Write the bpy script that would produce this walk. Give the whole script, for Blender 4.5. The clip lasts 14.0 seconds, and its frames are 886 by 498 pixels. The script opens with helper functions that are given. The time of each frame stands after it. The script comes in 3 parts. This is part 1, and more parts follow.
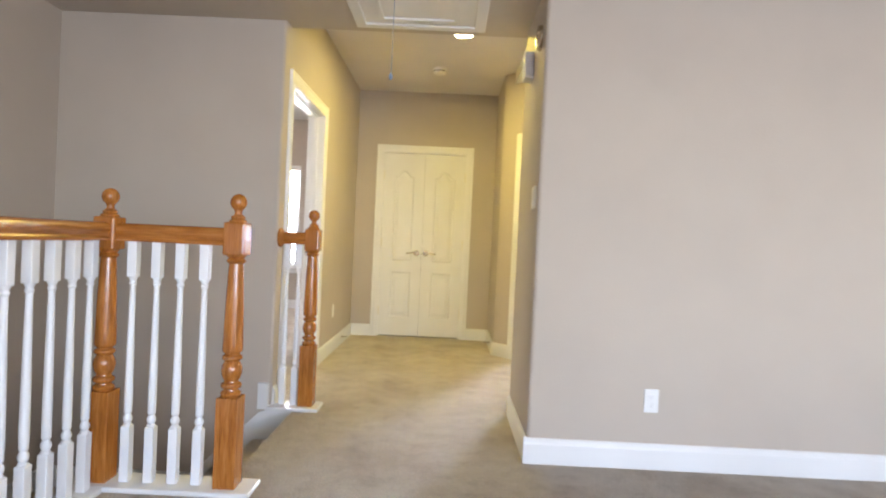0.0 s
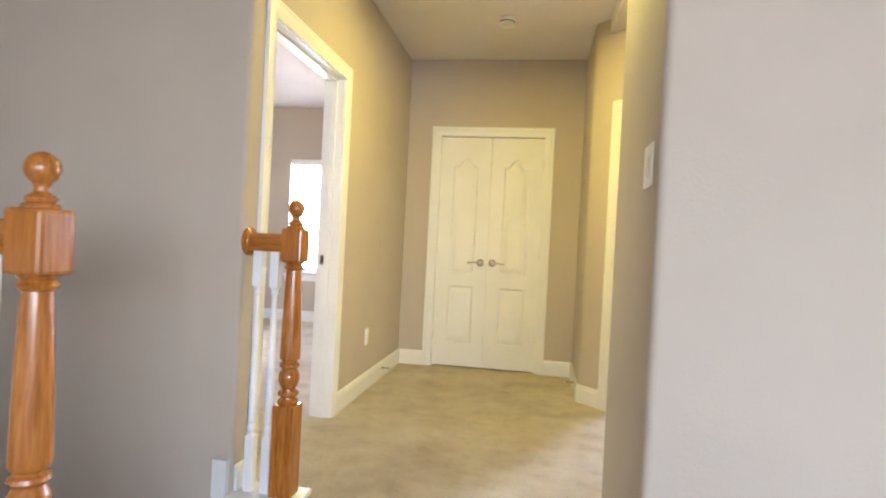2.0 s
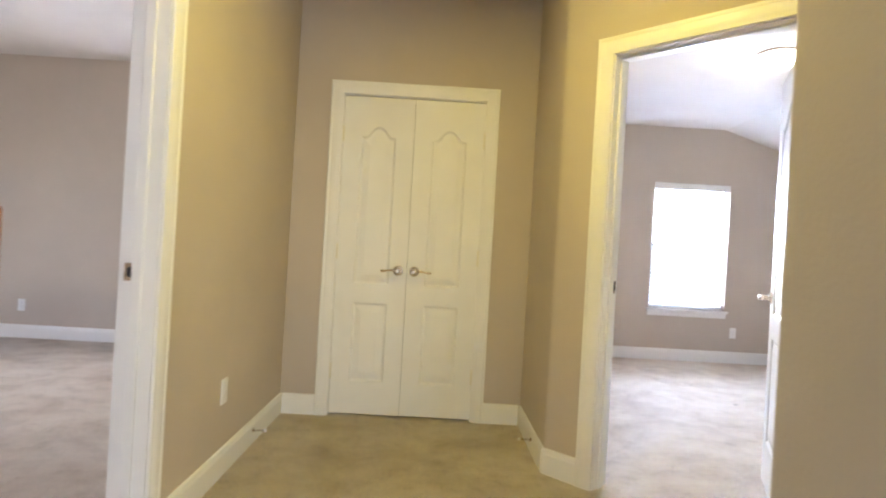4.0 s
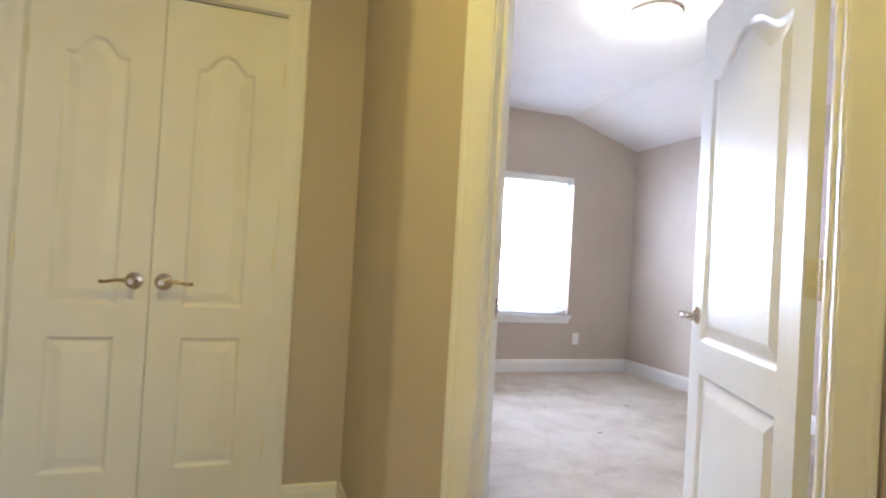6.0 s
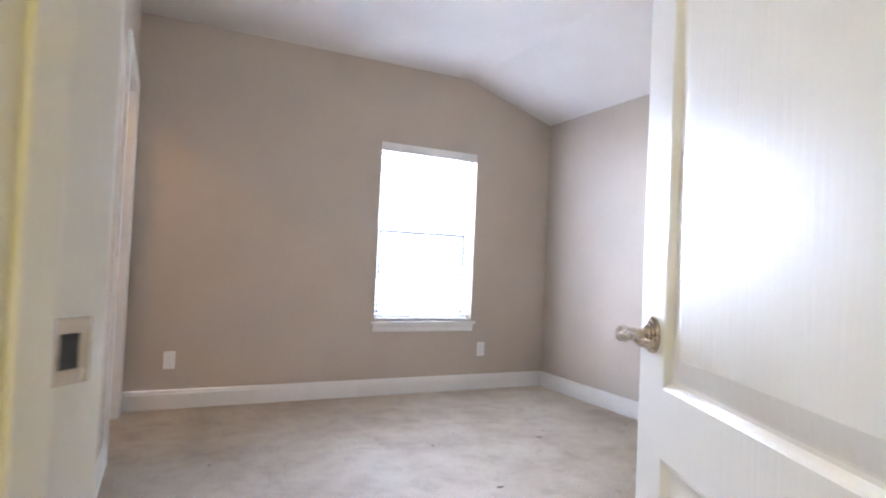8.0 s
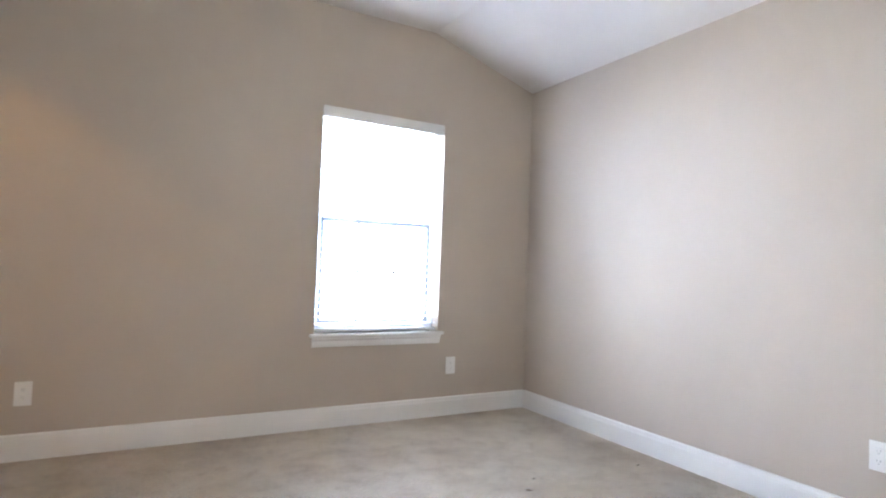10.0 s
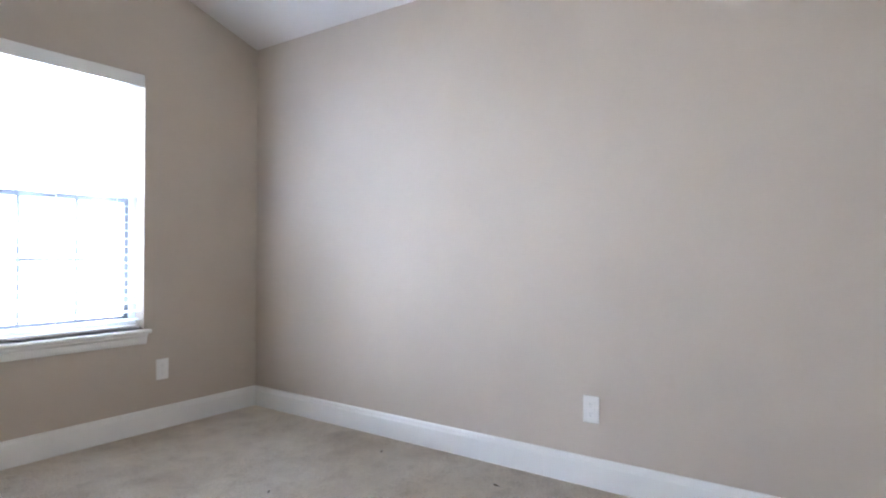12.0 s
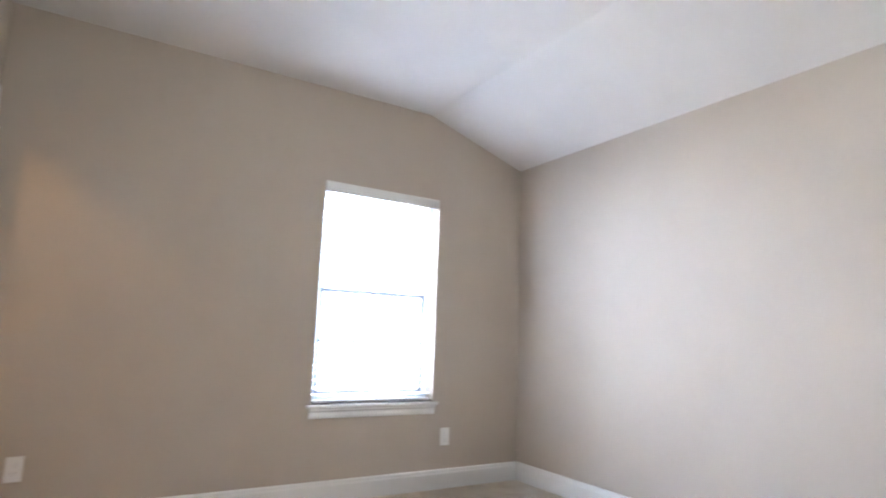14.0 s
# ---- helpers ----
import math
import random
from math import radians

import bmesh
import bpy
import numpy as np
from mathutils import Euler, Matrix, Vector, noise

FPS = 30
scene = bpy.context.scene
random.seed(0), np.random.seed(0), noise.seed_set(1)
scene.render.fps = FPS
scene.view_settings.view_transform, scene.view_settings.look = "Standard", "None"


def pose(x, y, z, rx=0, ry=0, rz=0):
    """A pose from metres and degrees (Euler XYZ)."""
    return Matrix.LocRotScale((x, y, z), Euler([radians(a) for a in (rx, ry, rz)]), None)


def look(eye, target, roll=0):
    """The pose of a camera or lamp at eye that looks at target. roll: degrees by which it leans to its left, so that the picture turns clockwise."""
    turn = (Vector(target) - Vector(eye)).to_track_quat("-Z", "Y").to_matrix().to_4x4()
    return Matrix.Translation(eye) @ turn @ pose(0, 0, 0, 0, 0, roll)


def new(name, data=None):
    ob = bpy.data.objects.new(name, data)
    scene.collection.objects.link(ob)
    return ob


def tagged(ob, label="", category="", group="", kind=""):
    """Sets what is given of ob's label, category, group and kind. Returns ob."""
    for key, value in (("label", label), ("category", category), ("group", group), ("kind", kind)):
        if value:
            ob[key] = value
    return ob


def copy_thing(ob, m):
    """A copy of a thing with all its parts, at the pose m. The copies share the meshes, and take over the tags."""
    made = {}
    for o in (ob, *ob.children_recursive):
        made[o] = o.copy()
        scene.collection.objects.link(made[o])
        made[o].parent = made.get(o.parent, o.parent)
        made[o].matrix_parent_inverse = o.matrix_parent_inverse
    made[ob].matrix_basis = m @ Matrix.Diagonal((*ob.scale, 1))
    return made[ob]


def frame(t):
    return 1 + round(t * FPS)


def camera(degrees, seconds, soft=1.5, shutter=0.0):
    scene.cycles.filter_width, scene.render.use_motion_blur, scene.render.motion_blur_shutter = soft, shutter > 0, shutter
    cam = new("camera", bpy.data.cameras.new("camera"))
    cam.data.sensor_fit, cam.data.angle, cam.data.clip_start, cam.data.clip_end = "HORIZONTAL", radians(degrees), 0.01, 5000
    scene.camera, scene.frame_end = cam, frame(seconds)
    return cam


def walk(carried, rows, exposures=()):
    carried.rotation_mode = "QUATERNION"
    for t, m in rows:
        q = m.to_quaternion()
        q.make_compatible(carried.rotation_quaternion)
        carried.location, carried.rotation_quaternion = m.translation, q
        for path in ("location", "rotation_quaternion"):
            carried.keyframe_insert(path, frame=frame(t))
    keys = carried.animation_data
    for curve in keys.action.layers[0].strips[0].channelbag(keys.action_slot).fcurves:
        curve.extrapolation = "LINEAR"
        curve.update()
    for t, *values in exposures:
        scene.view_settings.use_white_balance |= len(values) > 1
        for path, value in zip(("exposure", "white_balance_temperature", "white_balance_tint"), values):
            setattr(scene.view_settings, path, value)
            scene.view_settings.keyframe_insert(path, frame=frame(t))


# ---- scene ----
cam = camera(75.7, 14.0, 2.0, 0.4)
PATH = [
    (0, (0.222, -0.082, 1.081), (0.204, 1.918, 1.055), 2.7),
    (0.5, (0.282, 0.247, 1.076), (0.142, 2.241, 1.05), 3.0),
    (1, (0.311, 0.583, 1.087), (0.16, 2.577, 1.065), 2.9),
    (1.5, (0.344, 0.945, 1.094), (0.15, 2.936, 1.073), 2.9),
    (2, (0.366, 1.249, 1.09), (0.037, 3.222, 1.071), 2.9),
    (2.2, (0.389, 1.388, 1.083), (0.023, 3.354, 1.07), 2.5),
    (4.5, (0.053, 2.938, 1.094), (0.215, 4.931, 1.101), 3.4),
    (5, (0.117, 3.255, 1.119), (0.389, 5.236, 1.134), 3.4),
    (5.5, (0.215, 3.559, 1.098), (0.666, 5.508, 1.127), 3.4),
    (6, (0.293, 3.829, 1.094), (0.924, 5.726, 1.124), 3.3),
    (6.5, (0.485, 4.11, 1.1), (1.198, 5.978, 1.142), 2.6),
    (7, (0.688, 4.309, 1.08), (1.467, 6.15, 1.133), 2.9),
    (7.5, (0.88, 4.513, 1.062), (1.719, 6.328, 1.116), 2.8),
    (10, (1.509, 5.548, 1.01), (2.477, 7.297, 1.074), 2.1),
    (10.5, (1.645, 5.649, 1.002), (2.727, 7.33, 1.085), 1.7),
    (11, (1.728, 5.736, 0.984), (3.109, 7.18, 1.06), 0.9),
    (11.5, (1.707, 5.789, 0.98), (3.317, 6.976, 1.035), 0.3),
    (12, (1.735, 5.8, 1.005), (3.376, 6.942, 1.018), 0.2),
    (12.5, (1.731, 5.78, 1.043), (3.318, 6.998, 1.056), -0.2),
    (13, (1.651, 5.716, 1.006), (3.018, 7.164, 1.191), 0.4),
    (13.5, (1.518, 5.668, 1.001), (2.748, 7.218, 1.294), 0.9),
    (14, (1.321, 5.522, 1.009), (2.351, 7.209, 1.316), 2.1),
]
walk(cam, [(t, look(eye, target, roll)) for t, eye, target, roll in PATH],
     [(0, 2.25, 5750, 11), (0.5, 2.35, 5750, 11), (2, 2.35, 5700, 11), (4.5, 1.9, 5550, 13), (5.5, 1.75, 5550, 13), (6.5, 1.6, 5500, 13), (7.5, 1.55, 5550, 13), (10, 1.6, 5600, 8), (11, 1.55, 5550, 8), (11.5, 1.32, 5500, 8), (12.5, 1.28, 5500, 8), (13, 1.32, 5500, 9), (14, 1.55, 5600, 8)])

# lights and exposure
world = bpy.data.worlds.new("world")
scene.world = world
world.use_nodes = True
wn = world.node_tree
sky = wn.nodes.new("ShaderNodeTexSky")
sky.sky_type, sky.sun_disc = "NISHITA", False
sky.sun_elevation, sky.sun_rotation = radians(55), radians(200)
wn.nodes["Background"].inputs["Strength"].default_value = 0.15
wn.links.new(sky.outputs["Color"], wn.nodes["Background"].inputs["Color"])


def lamp(name, kind, m, power, color, **settings):
    data = bpy.data.lights.new(name, kind)
    data.energy, data.color = power, color
    for key, value in settings.items():
        setattr(data, key, value)
    ob = new(name, data)
    ob.matrix_world = m
    return ob


DAY = (0.76, 0.83, 1.0)
WARM = (1.0, 0.745, 0.12)
az, el = radians(200), radians(55)
lamp("sun", "SUN", look((math.sin(az) * 50, math.cos(az) * 50, 70), (0, 0, 0)), 2.0, (1.0, 0.95, 0.88), angle=radians(0.5))
# Added lamp outside the window; brightens the daylight band on the hall carpet.
lamp("added_low_fill_bedroom_window", "AREA", look((4.2, 11.15, 1.9), (4.2, 8.0, 1.9)), 620, DAY, shape="RECTANGLE", size=2.0, size_y=0.9)
lamp("low_sky_bedroom_window", "AREA", look((3.25, 11.2, 2.4), (3.25, 8.0, 2.4)), 850, DAY, shape="RECTANGLE", size=6.5, size_y=1.9)
lamp("high_sky_bedroom_window", "AREA", look((3.0, 11.2, 5.0), (3.0, 8.0, 5.0)), 950, DAY, shape="RECTANGLE", size=6.0, size_y=3.3)
# Added stand-in for light bounced up from the unseen ground.
lamp("ground_bounce_bedroom_window", "AREA", look((3.0, 11.2, 0.15), (3.0, 8.0, 0.15)), 300, (1.0, 0.95, 0.85), shape="RECTANGLE", size=6.0, size_y=2.58)
lamp("sky_left_room_window", "AREA", look((-2.55, 9.10, 1.60), (-2.55, 8.1, 1.15)), 230, (1.0, 0.90, 0.86), shape="RECTANGLE", size=1.9, size_y=3.0)
# Added fill lamp at an unseen side opening; lifts the west bedroom walls.
lamp("added_left_room_side_fill", "AREA", look((-5.08, 5.9, 1.35), (-2.0, 5.9, 1.2)), 8, (1.0, 0.93, 0.90), shape="RECTANGLE", size=1.75, size_y=1.4)
lamp("sky_loft_window_a", "AREA", look((-0.15, -3.1, 1.45), (-0.1, 1.0, 1.1)), 6, (0.90, 0.92, 1.0), shape="RECTANGLE", size=2.2, size_y=1.5)
lamp("sky_loft_window_b", "AREA", look((2.6, -3.1, 1.45), (2.3, 1.0, 1.1)), 43, (0.90, 0.92, 1.0), shape="RECTANGLE", size=2.5, size_y=1.5)
lamp("hall_downlight_lamp", "AREA", look((0.27, 4.40, 2.69), (0.27, 4.401, 0)), 8.5, WARM, shape="DISK", size=0.13)
lamp("bedroom_dome_lamp", "POINT", pose(2.46, 6.62, 2.46), 6, (1.0, 0.92, 0.80), shadow_soft_size=0.1)
lamp("bathroom_ceiling_lamp", "POINT", pose(0.20, 7.98, 2.37), 9.0, (1.0, 0.60, 0.28), shadow_soft_size=0.06)

# materials


def material(name, color, rough=0.6, metal=0.0, spec=0.5):
    mat = bpy.data.materials.new(name)
    mat.use_nodes = True
    b = mat.node_tree.nodes["Principled BSDF"]
    b.inputs["Base Color"].default_value = (*color, 1)
    b.inputs["Roughness"].default_value = rough
    b.inputs["Metallic"].default_value = metal
    b.inputs["Specular IOR Level"].default_value = spec
    return mat


def coords(mat, stretch=(1, 1, 1)):
    t = mat.node_tree
    c = t.nodes.new("ShaderNodeTexCoord")
    m = t.nodes.new("ShaderNodeMapping")
    m.inputs["Scale"].default_value = stretch
    t.links.new(c.outputs["Object"], m.inputs["Vector"])
    return m.outputs["Vector"]


def noise_tex(mat, vector, scale, detail=3.0, rough=0.55):
    n = mat.node_tree.nodes.new("ShaderNodeTexNoise")
    n.inputs["Scale"].default_value, n.inputs["Detail"].default_value, n.inputs["Roughness"].default_value = scale, detail, rough
    mat.node_tree.links.new(vector, n.inputs["Vector"])
    return n.outputs["Fac"]


def ramp(mat, fac, stops):
    r = mat.node_tree.nodes.new("ShaderNodeValToRGB")
    while len(r.color_ramp.elements) < len(stops):
        r.color_ramp.elements.new(0.5)
    for e, (pos, c) in zip(r.color_ramp.elements, stops):
        e.position, e.color = pos, (*c, 1)
    mat.node_tree.links.new(fac, r.inputs["Fac"])
    return r.outputs["Color"]


def mix(mat, a, b, fac, mode="MIX"):
    m = mat.node_tree.nodes.new("ShaderNodeMix")
    m.data_type, m.blend_type = "RGBA", mode
    for socket, v in ((m.inputs["Factor"], fac), (m.inputs["A"], a), (m.inputs["B"], b)):
        if isinstance(v, bpy.types.NodeSocket):
            mat.node_tree.links.new(v, socket)
        else:
            socket.default_value = v if isinstance(v, float) else (*v, 1)
    return m.outputs["Result"]


def to_color(mat, c):
    mat.node_tree.links.new(c, mat.node_tree.nodes["Principled BSDF"].inputs["Base Color"])


def bump(mat, height, strength, distance, under=None):
    b = mat.node_tree.nodes.new("ShaderNodeBump")
    b.inputs["Strength"].default_value, b.inputs["Distance"].default_value = strength, distance
    mat.node_tree.links.new(height, b.inputs["Height"])
    if under:
        mat.node_tree.links.new(under, b.inputs["Normal"])
    mat.node_tree.links.new(b.outputs["Normal"], mat.node_tree.nodes["Principled BSDF"].inputs["Normal"])
    return b.outputs["Normal"]


def rough_from(mat, fac, low, high):
    m = mat.node_tree.nodes.new("ShaderNodeMapRange")
    m.inputs["To Min"].default_value, m.inputs["To Max"].default_value = low, high
    mat.node_tree.links.new(fac, m.inputs["Value"])
    mat.node_tree.links.new(m.outputs["Result"], mat.node_tree.nodes["Principled BSDF"].inputs["Roughness"])


def paint(name, color, peel=0.25, rough=0.55):
    mat = material(name, color, rough)
    v = coords(mat)
    big = noise_tex(mat, v, 1.3, 4)
    dark = tuple(c * 0.94 for c in color)
    light = tuple(min(c * 1.04, 0.95) for c in color)
    to_color(mat, ramp(mat, big, [(0.3, dark), (0.7, light)]))
    n1 = bump(mat, noise_tex(mat, v, 95, 3, 0.6), peel, 0.0022)
    bump(mat, noise_tex(mat, v, 16, 2), peel * 0.4, 0.004, n1)
    mat.node_tree.nodes["Principled BSDF"].inputs["Specular IOR Level"].default_value = 0.3 if rough > 0.6 else 0.5
    rough_from(mat, noise_tex(mat, v, 7, 3), rough - 0.06, rough + 0.08)
    return mat


WALL = paint("greige_wall_paint", (0.50, 0.435, 0.358), 0.34, 0.72)
CEIL = paint("ceiling_paint", (0.70, 0.66, 0.615), 0.35, 0.8)
# Darker and more beige than CEIL, over the loft only.
LOFT_CEIL = paint("loft_ceiling_beige", (0.50, 0.445, 0.375), 0.35, 0.7)
TRIM = paint("white_trim_paint", (0.78, 0.77, 0.74), 0.02, 0.38)
BALUSTER = paint("white_baluster_paint", (0.80, 0.80, 0.80), 0.05, 0.36)
PLATE = material("white_plate_plastic", (0.80, 0.79, 0.76), 0.35)
SLOT = material("dark_slot", (0.03, 0.03, 0.03), 0.6)
SLOT_GREY = material("grey_slot", (0.22, 0.22, 0.22), 0.6)
BEIGE_PLASTIC = material("off_white_plastic", (0.75, 0.73, 0.75), 0.5)
VINYL = material("white_vinyl", (0.8, 0.82, 0.84), 0.3)
# White vinyl with the shade of its backlit side put into the colour.
SASH_SHADE = material("backlit_sash_shade", (0.17, 0.18, 0.20), 0.4)
CORD_BLUE = material("blue_cord", (0.16, 0.22, 0.32), 0.7)
GAP_SHADE = material("gap_shade", (0.02, 0.018, 0.015), 0.8)

DOOR = material("white_grained_door_paint", (0.78, 0.775, 0.755), 0.33, 0.0, 0.28)
v = coords(DOOR, (15, 15, 1.1))
grain = noise_tex(DOOR, v, 9, 4, 0.6)
to_color(DOOR, ramp(DOOR, noise_tex(DOOR, coords(DOOR), 2.2, 3), [(0.3, (0.74, 0.73, 0.70)), (0.7, (0.80, 0.795, 0.78))]))
bump(DOOR, grain, 0.5, 0.0018)
rough_from(DOOR, grain, 0.30, 0.46)

CARPET = material("beige_cut_pile_carpet", (0.5, 0.4, 0.3), 0.95, 0, 0.1)
pile = CARPET.node_tree.nodes["Principled BSDF"]
pile.inputs["Sheen Weight"].default_value = 0.4
pile.inputs["Sheen Roughness"].default_value = 0.45
v = coords(CARPET)
blot = noise_tex(CARPET, v, 2.1, 6, 0.62)
mid = noise_tex(CARPET, v, 8, 6, 0.72)
fine = noise_tex(CARPET, v, 120, 5, 0.8)
c1 = ramp(CARPET, blot, [(0.30, (0.56, 0.45, 0.325)), (0.5, (0.74, 0.64, 0.505)), (0.70, (0.84, 0.755, 0.635))])
c2 = ramp(CARPET, mid, [(0.32, (0.79, 0.755, 0.70)), (0.48, (0.97, 0.965, 0.96)), (0.75, (1.08, 1.085, 1.09))])
c3 = ramp(CARPET, fine, [(0.34, (0.62, 0.60, 0.57)), (0.66, (1.28, 1.28, 1.28))])
to_color(CARPET, mix(CARPET, mix(CARPET, c1, c2, 1.0, "MULTIPLY"), c3, 1.0, "MULTIPLY"))
n1 = bump(CARPET, fine, 1.0, 0.010)
n2 = bump(CARPET, noise_tex(CARPET, v, 60, 4, 0.7), 0.8, 0.012, n1)
bump(CARPET, mid, 0.5, 0.02, n2)

OAK = material("honey_stained_oak", (0.3, 0.12, 0.03), 0.22, 0, 0.6)
OAK.node_tree.nodes["Principled BSDF"].inputs["Coat Weight"].default_value = 0.2
OAK.node_tree.nodes["Principled BSDF"].inputs["Coat Roughness"].default_value = 0.12
v = coords(OAK, (14, 14, 1.1))
g = noise_tex(OAK, v, 5, 6, 0.62)
pores = noise_tex(OAK, coords(OAK, (90, 90, 4)), 3, 4, 0.6)
base = ramp(OAK, g, [(0.27, (0.21, 0.066, 0.010)), (0.5, (0.39, 0.138, 0.020)), (0.73, (0.51, 0.212, 0.045))])
to_color(OAK, mix(OAK, base, ramp(OAK, pores, [(0.35, (0.74, 0.68, 0.62)), (0.5, (1, 1, 1))]), 1.0, "MULTIPLY"))
bump(OAK, pores, 0.08, 0.0008)
rough_from(OAK, g, 0.16, 0.3)
OAK_RAIL = OAK.copy()
OAK_RAIL.name = "honey_stained_oak_rail"
for node in OAK_RAIL.node_tree.nodes:
    if node.type == "MAPPING":
        s = tuple(node.inputs["Scale"].default_value)
        node.inputs["Scale"].default_value = (s[2], s[0], s[0])

NICKEL = material("satin_nickel", (0.50, 0.43, 0.34), 0.24, 1.0)
rough_from(NICKEL, noise_tex(NICKEL, coords(NICKEL), 60, 3), 0.18, 0.34)
HINGE = material("painted_over_hinge_metal", (0.74, 0.70, 0.55), 0.35, 0.1)
DEBRIS = material("dry_leaf_bits", (0.14, 0.10, 0.06), 0.9)

GLASS = material("window_glass", (1, 1, 1), 0.0)
GLASS.node_tree.nodes["Principled BSDF"].inputs["Transmission Weight"].default_value = 1.0
GLASS.node_tree.nodes["Principled BSDF"].inputs["IOR"].default_value = 1.45


def glow(name, color, strength):
    mat = material(name, color, 0.4)
    b = mat.node_tree.nodes["Principled BSDF"]
    b.inputs["Emission Color"].default_value = (*color, 1)
    b.inputs["Emission Strength"].default_value = strength
    return mat


BULB = glow("warm_lamp_lens", (1.0, 0.80, 0.42), 14)
DOME = glow("lit_dome_glass", (1.0, 0.96, 0.86), 1.6)
VANITY = glow("warm_vanity_glass", (1.0, 0.7, 0.4), 2)
GROUND = paint("dry_lawn", (0.10, 0.12, 0.05), 0.8, 0.9)
FAR_WALL = paint("neighbour_brick", (0.35, 0.24, 0.19), 0.4, 0.85)
ROOF = paint("neighbour_shingle", (0.16, 0.15, 0.14), 0.6, 0.9)

# mesh helpers


def finish(name, bm, mat, parent=None, smooth=False):
    bmesh.ops.recalc_face_normals(bm, faces=bm.faces)
    me = bpy.data.meshes.new(name)
    bm.to_mesh(me)
    bm.free()
    me.materials.append(mat)
    if smooth:
        me.shade_smooth()
        me.set_sharp_from_angle(angle=radians(35))
    ob = new(name, me)
    ob.parent = parent
    return ob


def part(name, bm, mat, parent, label="", smooth=False):
    return tagged(finish(name, bm, mat, parent, smooth), label)


def structure(name, bm, mat, label="", smooth=False):
    return tagged(finish(name, bm, mat, None, smooth), label, kind="structure")


def thing(name, m, label, category, group=""):
    ob = new(name)
    ob.matrix_world = m
    ob.empty_display_size = 0.1
    return tagged(ob, label, category, group)


def box(bm, x0, x1, y0, y1, z0, z1, bevel=0.0, segments=1):
    made = bmesh.ops.create_cube(bm, size=1)["verts"]
    for p in made:
        p.co = Vector(((x0 + x1) / 2 + p.co.x * (x1 - x0), (y0 + y1) / 2 + p.co.y * (y1 - y0), (z0 + z1) / 2 + p.co.z * (z1 - z0)))
    if bevel:
        edges = list({e for p in made for e in p.link_edges})
        bmesh.ops.bevel(bm, geom=edges, offset=bevel, segments=segments, affect="EDGES", profile=0.5)
    return bm


def one_box(*a, **k):
    return box(bmesh.new(), *a, **k)


def prism(bm, outline, z0, z1):
    low = [bm.verts.new((x, y, z0)) for x, y in outline]
    high = [bm.verts.new((x, y, z1)) for x, y in outline]
    bm.faces.new(low[::-1])
    bm.faces.new(high)
    for i in range(len(outline)):
        j = (i + 1) % len(outline)
        bm.faces.new((low[i], low[j], high[j], high[i]))
    return bm


def lathe(bm, profile, turns=20, m=Matrix()):
    """Rings of (radius, height) about z, closed at both ends."""
    rings = []
    for r, z in profile:
        rings.append([bm.verts.new(m @ Vector((r * math.cos(a), r * math.sin(a), z))) for a in (2 * math.pi * i / turns for i in range(turns))])
    for a, b in zip(rings, rings[1:]):
        for i in range(turns):
            j = (i + 1) % turns
            bm.faces.new((a[i], a[j], b[j], b[i]))
    bm.faces.new(rings[0][::-1])
    bm.faces.new(rings[-1])
    return bm


def sweep(bm, profile, p0, p1, side, cut0=0.0, cut1=0.0):
    """A moulding of profile (out from the wall, up) from p0 to p1, plan points, with out on the given side (a plan vector)."""
    p0, p1 = Vector((*p0, 0)), Vector((*p1, 0))
    d, s = (p1 - p0).normalized(), Vector((*side, 0)).normalized()
    rings = []
    for p, cut in ((p0, cut0), (p1, -cut1)):
        rings.append([bm.verts.new(p + s * o + Vector((0, 0, u)) + d * cut * o) for o, u in profile])
    n = len(profile)
    for i in range(n):
        j = (i + 1) % n
        bm.faces.new((rings[0][i], rings[0][j], rings[1][j], rings[1][i]))
    bm.faces.new(rings[0][::-1])
    bm.faces.new(rings[1])
    return bm


def arc(cx, cy, r, a0, a1, n=6):
    return [(cx + r * math.cos(radians(a0 + (a1 - a0) * i / n)), cy + r * math.sin(radians(a0 + (a1 - a0) * i / n))) for i in range(n + 1)]


# plan
HALL_L, ALC_R, BACK = -0.83, 0.70, 6.25
CORNER_X, LOFT_Y, HEAD_Y = 0.655, 2.75, 3.42
NORTH, EAST, WEST = 8.97, 4.125, 0.82
LOFT_Z, HALL_Z, ROOM_Z, KNEE_Z, KNEE_X = 2.39, 2.72, 2.612, 2.338, 3.285
STAIR_W, SOUTH = -2.22, -3.2
R2 = math.sqrt(0.5)
S_HALL, S_ROOM = 6.17, 6.355
N_HALL, N_ROOM = S_HALL * R2, S_ROOM * R2
U0, U1 = -3.098, -2.298


def diag(u, n):
    return (R2 * (u + n), R2 * (n - u))


# floors
bm = bmesh.new()
box(bm, -1.26, 4.3, SOUTH - 0.15, 2.33, -0.3, 0)
box(bm, -0.68, 4.35, 2.33, HEAD_Y + 0.03, -0.3, 0)
box(bm, -5.2, 4.35, HEAD_Y + 0.03, 9.15, -0.3, 0)
structure("floor", bm, CARPET, "beige mottled cut-pile carpet with worn traffic marks")

bm = bmesh.new()
box(bm, -0.93, -0.682, 2.36, 3.40, -0.40, -0.18, 0.02, 3)
box(bm, -1.17, -0.928, 2.36, 3.40, -0.60, -0.36, 0.02, 3)
box(bm, -2.22, -1.168, 2.36, 3.40, -0.80, -0.54, 0.015, 2)
for i in range(8):
    box(bm, -2.20, -1.28, 2.09 - 0.26 * i, 2.36 - 0.26 * i, -2.9, -0.72 - 0.18 * i, 0.015, 2)
